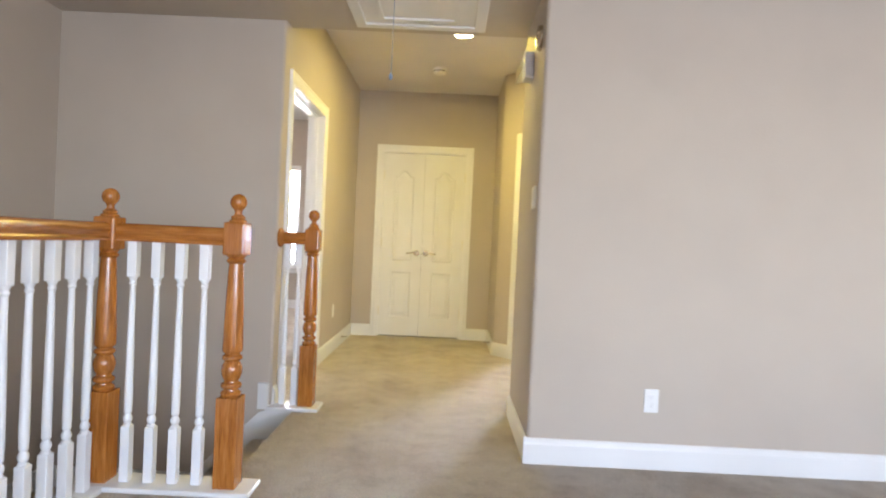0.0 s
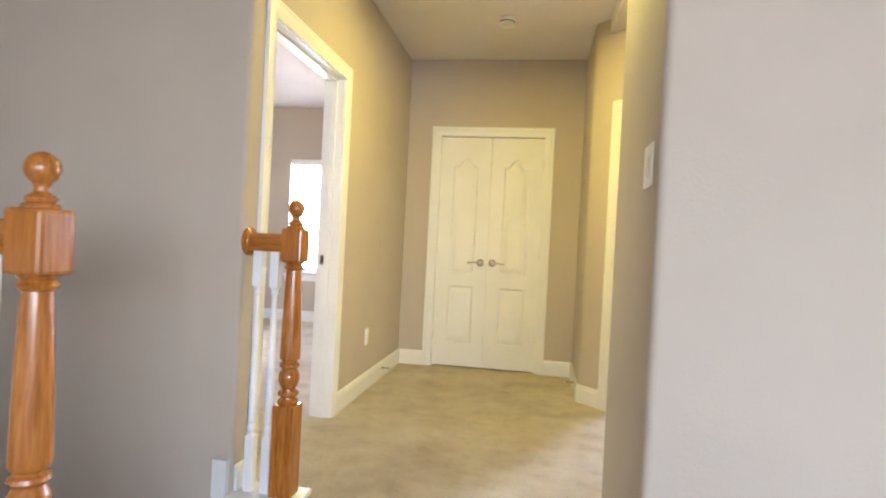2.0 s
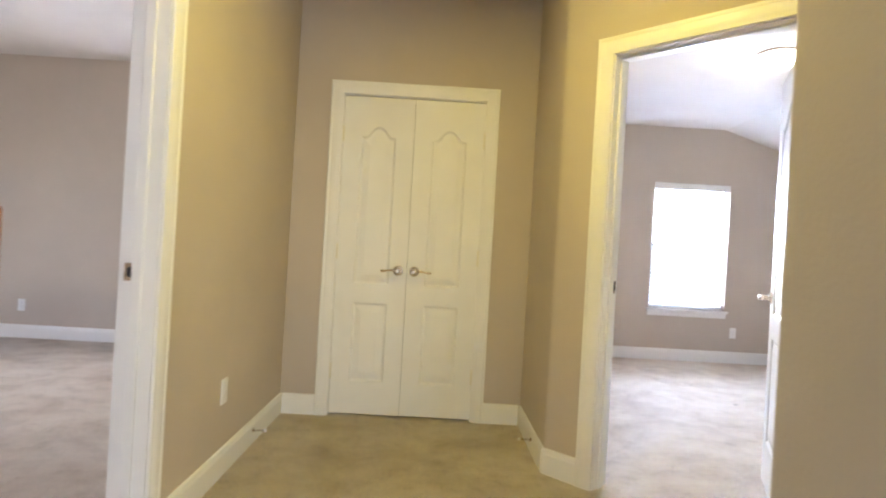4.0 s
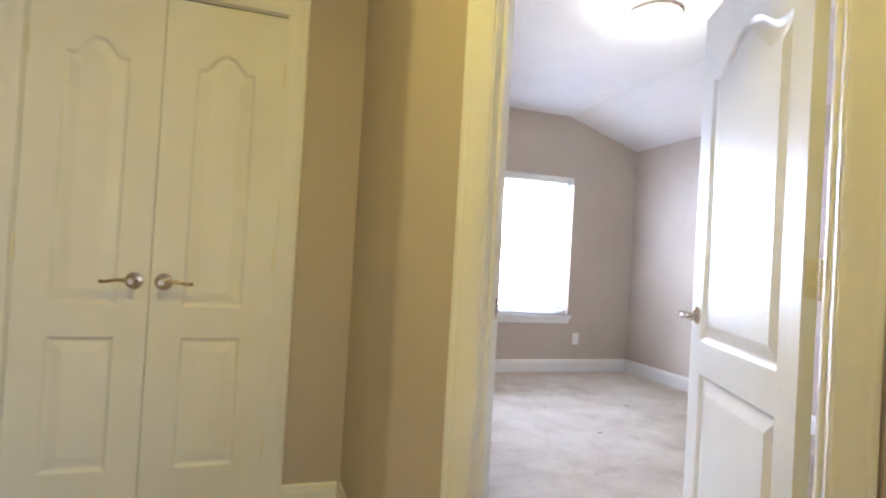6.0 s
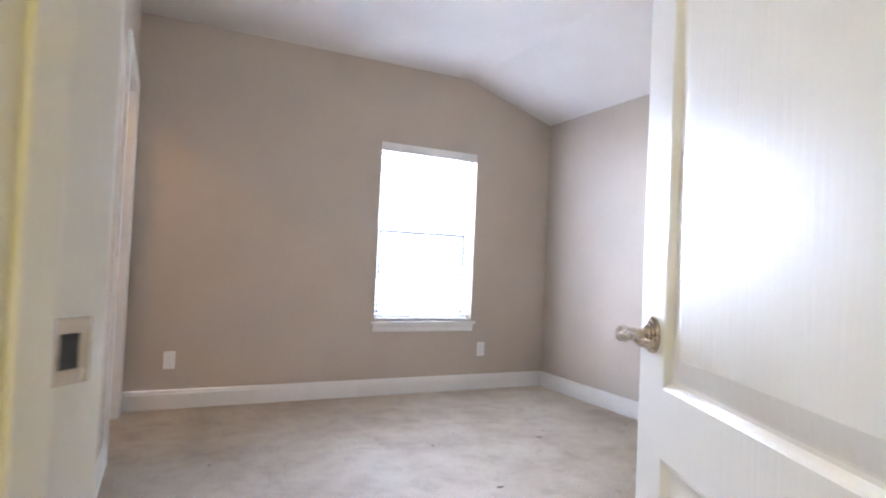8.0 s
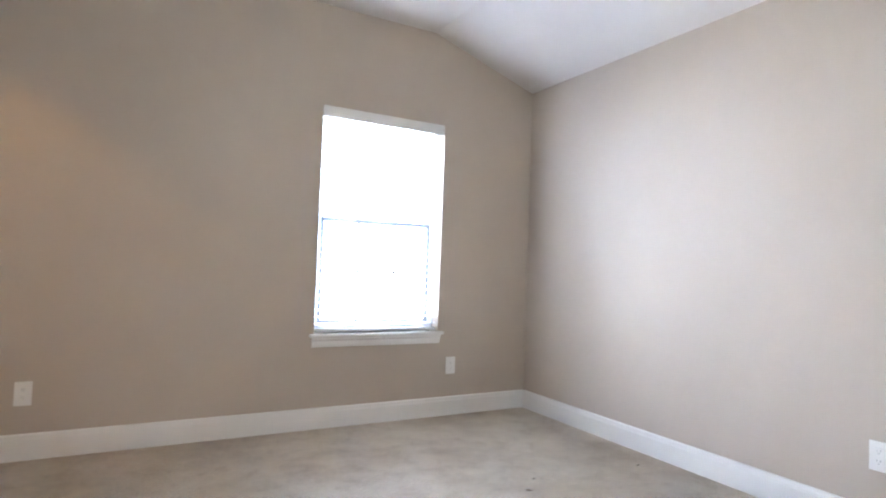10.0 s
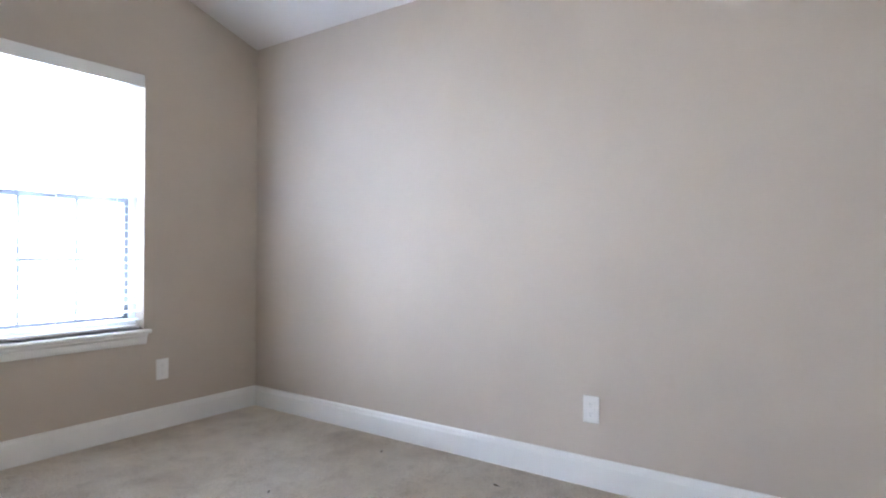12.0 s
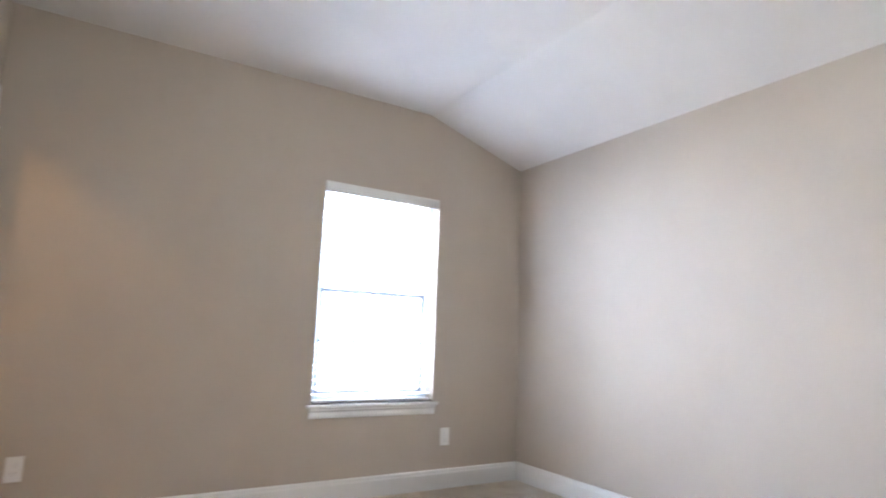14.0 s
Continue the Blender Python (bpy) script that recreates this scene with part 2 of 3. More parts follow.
tagged(finish("staircase", bm, CARPET), "carpeted winding staircase going down from the hall", kind="structure")
structure("floor_lower", one_box(-2.3, -1.2, -3.3, 0.3, -3.1, -2.9), CARPET)

# walls
bm = bmesh.new()
prism(bm, [(STAIR_W - 0.1, HEAD_Y), (HALL_L - 0.02, HEAD_Y)] + arc(HALL_L - 0.02, HEAD_Y + 0.02, 0.02, -90, 0, 5)[1:] + [(HALL_L, 3.60), (HALL_L - 0.12, 3.60), (HALL_L - 0.12, 3.54), (STAIR_W - 0.1, 3.54)], -2.9, 2.8)
structure("wall_stair_back", bm, WALL, "greige painted stairwell wall with rounded corner", True)
bm = bmesh.new()
box(bm, HALL_L - 0.12, HALL_L, 3.60, 4.56, 2.065, 2.8)
box(bm, HALL_L - 0.12, HALL_L, 4.56, BACK, 0, 2.8)
structure("wall_hall_west", bm, WALL)
bm = bmesh.new()
box(bm, HALL_L - 0.12, -0.545, BACK, BACK + 0.12, 0, 2.8)
box(bm, 0.395, ALC_R, BACK, BACK + 0.12, 0, 2.8)
box(bm, -0.545, 0.395, BACK, BACK + 0.12, 2.05, 2.8)
structure("wall_hall_end", bm, WALL)
bm = bmesh.new()
jog = [(ALC_R, 5.50), (ALC_R + 0.003, 5.482), (ALC_R + 0.012, 5.458)]
prism(bm, [(ALC_R, 8.00), *jog, diag(U0 - 0.02, N_HALL), diag(U0 - 0.02, N_ROOM), (WEST, S_ROOM - WEST), (WEST, 8.00)], 0, 2.9)
structure("wall_alcove_east", bm, WALL, "greige painted wall with rounded outer corner", True)
bm = bmesh.new()
prism(bm, [diag(U0 - 0.02, N_HALL), diag(U1 + 0.02, N_HALL), diag(U1 + 0.02, N_ROOM), diag(U0 - 0.02, N_ROOM)], 2.065, 2.9)
structure("wall_over_bedroom_door", bm, WALL)
bm = bmesh.new()
prism(bm, [diag(U1 + 0.02, N_HALL), (1.65, S_HALL - 1.65), (1.65, 3.42), (1.77, 3.42), (1.77, 4.42), (4.3, 4.42), (4.3, 4.54), (1.815, 4.54), diag(U1 + 0.02, N_ROOM)], 0, 2.9)
structure("wall_nook_east", bm, WALL)
bm = bmesh.new()
r = 0.024
prism(bm, [(4.3, LOFT_Y), (4.3, LOFT_Y + 0.12), (CORNER_X + 0.12, LOFT_Y + 0.12), (CORNER_X + 0.12, 3.42), (1.65, 3.42), (1.65, 3.54)]
      + arc(CORNER_X + r, 3.54 - r, r, 90, 180, 5) + arc(CORNER_X + r, LOFT_Y + r, r, 180, 270, 5), 0, 2.8)
structure("wall_loft_north", bm, WALL, "greige painted wall with rounded drywall corners", True)
bm = bmesh.new()
WX0, WX1, WZ0, WZ1 = 2.526, 3.386, 0.576, 1.988
box(bm, ALC_R, WX0, NORTH, NORTH + 0.15, 0, 2.8)
box(bm, WX1, EAST + 0.15, NORTH, NORTH + 0.15, 0, 2.8)
box(bm, WX0, WX1, NORTH, NORTH + 0.15, 0, WZ0)
box(bm, WX0, WX1, NORTH, NORTH + 0.15, WZ1, 2.8)
structure("wall_bedroom_north", bm, WALL)
structure("wall_bedroom_east", one_box(EAST, EAST + 0.15, 4.54, NORTH, 0, 2.8), WALL)
bm = bmesh.new()
box(bm, ALC_R, WEST, 8.00, 8.82, 2.065, 2.8)
box(bm, ALC_R, WEST, 8.82, NORTH, 0, 2.8)
structure("wall_bedroom_west", bm, WALL)
bm = bmesh.new()
box(bm, HALL_L - 0.12, ALC_R, 6.90, 7.00, 0, 2.8)
box(bm, HALL_L - 0.12, ALC_R, NORTH, NORTH + 0.15, 0, 2.8)
box(bm, HALL_L - 0.12, HALL_L, 6.37, 6.90, 0, 2.8)
box(bm, HALL_L - 0.12, HALL_L, 7.0, NORTH, 0, 2.8)
structure("wall_bathroom", bm, WALL)
LX0, LX1 = -2.86, -1.98
bm = bmesh.new()
box(bm, -5.1, LX0, 8.25, 8.4, 0, 2.9)
box(bm, LX1, HALL_L - 0.12, 8.25, 8.4, 0, 2.9)
box(bm, LX0, LX1, 8.25, 8.4, 0, 0.6)
box(bm, LX0, LX1, 8.25, 8.4, 2.09, 2.9)
# West wall with an added, unseen opening for the fill lamp.
box(bm, -5.25, -5.1, 3.42, 5.0, 0, 2.9)
box(bm, -5.25, -5.1, 6.8, 8.4, 0, 2.9)
box(bm, -5.25, -5.1, 5.0, 6.8, 0, 0.6)
box(bm, -5.25, -5.1, 5.0, 6.8, 2.1, 2.9)
box(bm, -5.25, STAIR_W - 0.1, 3.42, 3.54, 0, 2.9)
structure("wall_left_room", bm, WALL)
structure("wall_stair_west", one_box(STAIR_W - 0.15, STAIR_W, SOUTH, HEAD_Y, -3.0, 2.5), WALL)
bm = bmesh.new()
for x0, x1, z0, z1 in ((STAIR_W - 0.15, -1.3, -3, 2.5), (1.0, 1.3, 0, 2.5), (3.9, 4.45, 0, 2.5), (-1.3, 1.0, -3, 0.65), (-1.3, 1.0, 2.25, 2.5), (1.3, 3.9, -3, 0.65), (1.3, 3.9, 2.25, 2.5)):
    box(bm, x0, x1, SOUTH - 0.15, SOUTH, z0, z1)
structure("wall_loft_south", bm, WALL)
structure("wall_loft_east", one_box(4.3, 4.45, SOUTH, LOFT_Y + 0.12, 0, 2.5), WALL)
structure("wall_under_loft", one_box(-1.28, -1.16, SOUTH, 2.33, -3.0, -0.3), WALL)
structure("wall_under_hall", one_box(-1.14, -0.68, 2.28, 2.358, -3.0, -0.3), WALL)

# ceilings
structure("ceiling_loft", one_box(STAIR_W - 0.15, 4.45, SOUTH - 0.15, 3.54, LOFT_Z, 2.5), LOFT_CEIL, "beige textured loft ceiling")
structure("ceiling_header", one_box(HALL_L, CORNER_X + 0.02, 3.44, 3.536, 2.502, 2.8), WALL)
structure("ceiling_hall", one_box(HALL_L - 0.12, 1.77, 3.54, 6.37, HALL_Z, 2.95), CEIL)
bm = bmesh.new()
prof = [(0.79, ROOM_Z), (KNEE_X, ROOM_Z), (4.3, KNEE_Z - 0.052), (4.3, 2.95), (0.79, 2.95)]
a = [bm.verts.new((x, 4.45, z)) for x, z in prof]
b = [bm.verts.new((x, NORTH + 0.01, z)) for x, z in prof]
bm.faces.new(a), bm.faces.new(b[::-1])
for i in range(5):
    bm.faces.new((a[i], b[i], b[(i + 1) % 5], a[(i + 1) % 5]))
structure("ceiling_bedroom", bm, CEIL, "off-white ceiling with one sloped side")
structure("ceiling_left_room", one_box(-5.25, HALL_L - 0.12, 3.54, 8.4, 2.76, 2.95), CEIL)
structure("ceiling_bathroom", one_box(HALL_L - 0.12, ALC_R, 6.37, 9.1, 2.5, 2.7), CEIL)

# baseboards
BASE = [(0, 0), (0.014, 0), (0.014, 0.096), (0.0125, 0.102), (0.0105, 0.107), (0.010, 0.116), (0.006, 0.124), (0.0, 0.127)]
n = 0
for p0, p1, side in (((HALL_L, 4.627), (HALL_L, BACK), (1, 0)), ((HALL_L + 0.015, BACK), (-0.61, BACK), (0, -1)), ((0.46, BACK), (ALC_R - 0.015, BACK), (0, -1)),
                     ((ALC_R, BACK), (ALC_R, 5.476), (-1, 0)), ((ALC_R, 5.470), diag(U0 - 0.086, N_HALL), (-1, -1)),
                     ((1.65, 4.51), (1.65, 3.54), (-1, 0)), ((CORNER_X, 3.54), (CORNER_X, LOFT_Y), (-1, 0)), ((1.63, 3.54), (CORNER_X, 3.54), (0, 1)),
                     ((CORNER_X - 0.015, LOFT_Y), (4.3, LOFT_Y), (0, -1)), ((HALL_L, 3.44), (HALL_L, 3.525), (1, 0)),
                     ((WEST, NORTH), (EAST, NORTH), (0, -1)), ((EAST, NORTH - 0.015), (EAST, 4.54), (-1, 0)), ((EAST - 0.015, 4.54), (1.83, 4.54), (0, 1)),
                     ((WEST, 5.56), (WEST, 7.93), (1, 0)), ((-5.1, 8.25), (HALL_L - 0.12, 8.25), (0, -1)), ((-5.1, 3.6), (-5.1, 8.23), (1, 0)),
                     ((HALL_L - 0.12, 4.65), (HALL_L - 0.12, 8.23), (-1, 0))):
    structure("baseboard", sweep(bmesh.new(), BASE, p0, p1, side), TRIM)

# stair skirt boards and sills
bm = bmesh.new()
pts = [(-0.905, 0.16), (-0.842, 0.16), (-0.842, 0.0), (-0.905, 0.0)]
a = [bm.verts.new((x, 3.395, z)) for x, z in pts]
b = [bm.verts.new((x, HEAD_Y - 0.001, z)) for x, z in pts]
bm.faces.new(a), bm.faces.new(b[::-1])
for i in range(4):
    bm.faces.new((a[i], b[i], b[(i + 1) % 4], a[(i + 1) % 4]))
structure("trim_skirt_block", bm, TRIM)
bm = bmesh.new()
pts = [(-0.690, -0.003), (-0.845, -0.003), (-0.905, -0.03), (-1.30, -0.42), (-2.22, -0.42), (-2.22, -0.56), (-1.17, -0.60), (-0.690, -0.36)]
a = [bm.verts.new((x, 3.403, z)) for x, z in pts]
b = [bm.verts.new((x, HEAD_Y - 0.001, z)) for x, z in pts]
bm.faces.new(a), bm.faces.new(b[::-1])
for i in range(8):
    bm.faces.new((a[i], b[i], b[(i + 1) % 8], a[(i + 1) % 8]))
structure("trim_stair_skirt", bm, TRIM, "white painted sloping stair skirt board")
structure("trim_stair_skirt", one_box(STAIR_W, STAIR_W + 0.016, 2.36, 3.40, -0.54, -0.42), TRIM)
structure("trim_sill", one_box(-1.27, -0.54, 2.20, 2.36, 0.0, 0.022, bevel=0.004), TRIM, "white painted wooden sill under the railing")
structure("trim_sill", one_box(-1.27, -1.13, SOUTH, 2.198, 0.0, 0.022, bevel=0.004), TRIM)
structure("trim_sill", one_box(-0.842, -0.53, 3.375, 3.55, 0.0, 0.022, bevel=0.004), TRIM)
structure("trim_fascia", one_box(-1.14, -0.682, 2.332, 2.345, -0.30, -0.002), TRIM)
structure("trim_fascia", one_box(-0.684, -0.670, 2.36, 3.37, -0.03, 0.006, bevel=0.004), CARPET)

# door frames: casing, jambs and stops round an opening, in a frame of its own (x along the wall, y out of it, z up)
CASING = [(0, 0), (0.0, 0.009), (0.003, 0.0115), (0.016, 0.012), (0.021, 0.0145), (0.028, 0.0165), (0.054, 0.0185), (0.058, 0.0165), (0.062, 0.0165), (0.066, 0.0195), (0.074, 0.020), (0.080, 0.017), (0.080, 0)]


def casing(bm, x0, x1, top, y=0.0, out=1, reveal=0.005):
    """A mitred moulding round an opening x0..x1 up to top."""
    loops = []
    for w, d in CASING:
        e = reveal + w
        loops.append([bm.verts.new((px, y + out * d, pz)) for px, pz in ((x0 - e, 0), (x0 - e, top + e), (x1 + e, top + e), (x1 + e, 0))])
    k = len(loops)
    for i in range(k):
        a, b = loops[i], loops[(i + 1) % k]
        for j in range(3):
            bm.faces.new((a[j], a[j + 1], b[j + 1], b[j]))
    bm.faces.new([l[0] for l in loops])
    bm.faces.new([l[3] for l in loops])
    return bm


def door_frame(name, m, width, top, depth, stop_at, far_casing=True, label=""):
    """m: at the opening's left foot on the near wall face; y runs towards the viewer's side, the wall lies behind it."""
    frame_ob = tagged(thing(name, m, label, "door frame"), kind="structure")
    part("casing", casing(bmesh.new(), 0, width, top), TRIM, frame_ob, smooth=True)
    if far_casing:
        part("casing", casing(bmesh.new(), 0, width, top, -depth, -1), TRIM, frame_ob, smooth=True)
    t = 0.018
    for x0, x1 in ((-t, 0), (width, width + t)):
        part("jamb", one_box(x0, x1, -depth + 0.001, -0.001, 0, top), TRIM, frame_ob)
    part("head_jamb", one_box(-t, width + t, -depth + 0.001, -0.001, top, top + t), TRIM, frame_ob)
    s = 0.011
    bm = bmesh.new()
    box(bm, 0, s, -stop_at - 0.035, -stop_at, 0, top - s, 0.002)
    box(bm, width - s, width, -stop_at - 0.035, -stop_at, 0, top - s, 0.002)
    box(bm, 0, width, -stop_at - 0.035, -stop_at, top - s, top, 0.002)
    part("door_stop", bm, TRIM, frame_ob)
    return frame_ob


# panel doors


def contour(x0, x1, z0, z1, rise, inset, n=30):
    pts = [(x0 + inset, z0 + inset), (x1 - inset, z0 + inset)]
    c, half = (x0 + x1) / 2, (x1 - x0) / 2
    for i in range(n + 1):
        f = 1 - 2 * i / n
        t = min(abs(f) / 0.80, 1) ** 1.25
        pts.append((c + f * (half - inset), z1 - inset + rise * (0.5 + 0.5 * math.cos(math.pi * t))))
    return pts


def leaf(bm, width, height, thick, panels):
    """A moulded two-panel leaf: x 0..width, y 0..thick, z 0..height."""
    steps = [(0, 0), (0.004, 0.0025), (0.012, 0.0100), (0.018, 0.0110), (0.022, 0.0105), (0.056, 0.0025), (0.058, 0.0020)]
    rims = []
    for y, inward in ((0, 1), (thick, -1)):
        outer = [bm.verts.new(c) for c in ((0, y, 0), (width, y, 0), (width, y, height), (0, y, height))]
        edges = [bm.edges.new((outer[i], outer[(i + 1) % 4])) for i in range(4)]
        for x0, x1, z0, z1, rise in panels:
            rings = [[bm.verts.new((x, y + inward * d, z)) for x, z in contour(x0, x1, z0, z1, rise, w)] for w, d in steps]
            k = len(rings[0])
            edges += [bm.edges.new((rings[0][i], rings[0][(i + 1) % k])) for i in range(k)]
            for a, b in zip(rings, rings[1:]):
                for i in range(k):
                    bm.faces.new((a[i], a[(i + 1) % k], b[(i + 1) % k], b[i]))
            bm.faces.new(rings[-1])
        bmesh.ops.triangle_fill(bm, edges=edges, use_beauty=True)
        rims.append(outer)
    for i in range(4):
        bm.faces.new((rims[0][i], rims[0][(i + 1) % 4], rims[1][(i + 1) % 4], rims[1][i]))
    return bm


def tube(bm, points, radii, turns=10):
    rings = []
    for i, p in enumerate(points):
        a, b = Vector(points[max(i - 1, 0)]), Vector(points[min(i + 1, len(points) - 1)])
        q = (b - a).to_track_quat("Z", "Y").to_matrix()
        rx, ry = radii[i] if isinstance(radii[i], tuple) else (radii[i], radii[i])
        rings.append([bm.verts.new(Vector(p) + q @ Vector((rx * math.cos(t), ry * math.sin(t), 0))) for t in (2 * math.pi * k / turns for k in range(turns))])
    for a, b in zip(rings, rings[1:]):
        for k in range(turns):
            bm.faces.new((a[k], a[(k + 1) % turns], b[(k + 1) % turns], b[k]))
    bm.faces.new(rings[0][::-1])
    bm.faces.new(rings[-1])
    return bm


def lever_handle(parent, x, z, y, out, way):
    """A lever handle on the face at y, standing out along out (1 or -1), its lever pointing along way."""
    handle = part("door_handle", lathe(bmesh.new(), [(0.0325, 0), (0.0325, 0.004), (0.030, 0.007), (0.025, 0.008), (0.023, 0.011), (0.018, 0.012), (0.016, 0.016), (0.0115, 0.019), (0.011, 0.045), (0.014, 0.048), (0.014, 0.060), (0.011, 0.064)], 24,
                                             Matrix.Rotation(radians(-90 * out), 4, "X")), NICKEL, parent, "satin nickel lever handle with round rosette", True)
    handle.location = (x, y, z)
    pts = [(0, out * 0.054, 0), (way * 0.018, out * 0.056, 0.002), (way * 0.040, out * 0.057, 0.004), (way * 0.062, out * 0.056, 0.001), (way * 0.084, out * 0.053, -0.004), (way * 0.100, out * 0.048, -0.004), (way * 0.108, out * 0.045, -0.002)]
    part("lever", tube(bmesh.new(), pts, [0.010, 0.0085, 0.007, 0.0068, 0.007, 0.0085, 0.005]), NICKEL, handle, smooth=True)
    return handle


def hinge(parent, x, y, z, radius=0.0064, dy=0.0):
    """A five-knuckle pin hinge, its axis at (x, y + dy)."""
    prof = [(0.003, -0.0495), (0.005, -0.048), (radius, -0.0455)]
    for k in range(4):
        e = -0.0273 + 0.0182 * k
        prof += [(radius, e - 0.0012), (radius * 0.62, e - 0.0008), (radius * 0.62, e + 0.0008), (radius, e + 0.0012)]
    prof += [(radius, 0.0455), (0.005, 0.048), (0.003, 0.0495)]
    h = part("hinge", lathe(bmesh.new(), prof, 12), HINGE, parent, "door hinge half painted over", True)
    h.location = (x, y + dy, z)
    return h


# closet with a pair of doors at the end of the hall
DT = 2.03
closet_frame = door_frame("door_1", pose(-0.525, BACK, 0) @ Matrix.Scale(-1, 4, (0, 1, 0)), 0.90, DT + 0.012, 0.12, 0.05, False, "white moulded casing round the closet doors")
W = 0.4475
for k in range(2):
    side = -1 if k == 0 else 1
    d = thing("closet_door", pose(-0.523 if k == 0 else -0.0725, BACK + 0.008, 0.014), "white two-panel arched closet door, closed, with satin nickel lever", "door", "pair of closet doors")
    part("door_leaf", leaf(bmesh.new(), W, DT - 0.007, 0.035, [(0.115, W - 0.11, 0.83, 1.77, 0.065), (0.115, W - 0.11, 0.205, 0.71, 0)]), DOOR, d)
    lever_handle(d, W - 0.053 if k == 0 else 0.047, 0.925, 0.0, -1, side)
    for z in (0.27, 1.03, 1.78):
        hinge(d, -0.001 if k == 0 else W + 0.001, -0.003, z)
structure("closet_back", one_box(HALL_L, ALC_R, 6.62, 6.66, 0, 2.5), WALL)
# Added near-black board: the shade seen through the door gaps, as colour.
structure("door_1_gap_shadow_board", one_box(-0.54, 0.39, BACK + 0.06, BACK + 0.075, 0.0, 2.04), GAP_SHADE, "near-black board painted as the shade in the closet door gaps")

# bedroom door in the angled wall
m_diag = Matrix(((R2, R2, 0, 0), (-R2, R2, 0, 0), (0, 0, 1, 0), (0, 0, 0, 1)))
mirror_y = Matrix.Scale(-1, 4, (0, 1, 0))
p = diag(U0, N_HALL)
door_frame("door_2", Matrix.Translation((*p, 0)) @ m_diag @ mirror_y, U1 - U0, 2.047, N_ROOM - N_HALL, 0.045, True, "white moulded casing round the open bedroom doorway")
hx, hy = diag(U1 - 0.012, N_ROOM + 0.014)
turn = math.degrees(math.atan2(5.532 - hy, 1.844 - hx)) - 2.6
bed_door = thing("bedroom_door", pose(hx, hy, 0.014, 0, 0, turn), "white two-panel arched bedroom door with embossed grain, standing open", "door")
part("door_leaf", leaf(bmesh.new(), 0.775, 2.02, 0.035, [(0.105, 0.775 - 0.105, 0.84, 1.77, 0.085), (0.105, 0.775 - 0.105, 0.205, 0.725, 0)]), DOOR, bed_door)
lever_handle(bed_door, 0.717, 0.925, 0.035, 1, -1)
lever_handle(bed_door, 0.717, 0.925, 0.0, -1, -1)
part("latch_plate", one_box(0.7745, 0.7765, 0.006, 0.029, 0.897, 0.953, bevel=0.0004), NICKEL, bed_door)
for z in (0.26, 1.08, 1.84):
    h = hinge(bed_door, -0.003, -0.004, z, 0.0075, -0.004)
    part("hinge_leaf", one_box(0.0016, 0.0032, 0.012, 0.038, -0.045, 0.045, bevel=0.0006), HINGE, h)
    for sy, sz in ((0.020, 0.032), (0.032, 0.010), (0.020, -0.010), (0.032, -0.032)):
        q = part("screw", lathe(bmesh.new(), [(0.0034, 0), (0.0034, 0.0006), (0.0012, 0.0009)], 10, Matrix.Rotation(radians(-90), 4, "Y")), HINGE, h)
        q.location = (0.0016, sy, sz)
mp = diag(U0 + 0.0005, N_HALL + 0.098)
strike = thing("strike_plate", Matrix.Translation((*mp, 0.955)) @ m_diag, "small satin nickel strike plate on the white jamb", "strike plate")
part("plate", one_box(0, 0.0018, -0.022, 0.022, -0.030, 0.030, bevel=0.0006), NICKEL, strike)
part("strike_hole", one_box(0.0012, 0.0022, -0.008, 0.010, -0.016, 0.016), SLOT, strike)

# doorway of the room on the west side of the hall
mrot = Matrix(((0, 1, 0, 0), (1, 0, 0, 0), (0, 0, 1, 0), (0, 0, 0, 1)))
door_frame("door_3", Matrix.Translation((HALL_L, 3.62, 0)) @ mrot, 0.92, 2.045, 0.12, 0.045, True, "white moulded casing round the west bedroom doorway")
strike = thing("strike_plate", Matrix.Translation((HALL_L - 0.09, 4.5395, 0.955)) @ Matrix.Rotation(radians(-90), 4, "Z"), "small satin nickel strike plate on the white jamb", "strike plate")
part("plate", one_box(0, 0.0018, -0.018, 0.022, -0.030, 0.030, bevel=0.0006), NICKEL, strike)
part("strike_hole", one_box(0.0012, 0.0022, -0.008, 0.010, -0.016, 0.016), SLOT, strike)
door_frame("door_4", Matrix.Translation((WEST, 8.00, 0)) @ mrot, 0.80, 2.04, 0.12, 0.045, True, "white moulded casing round the bathroom doorway")

# windows


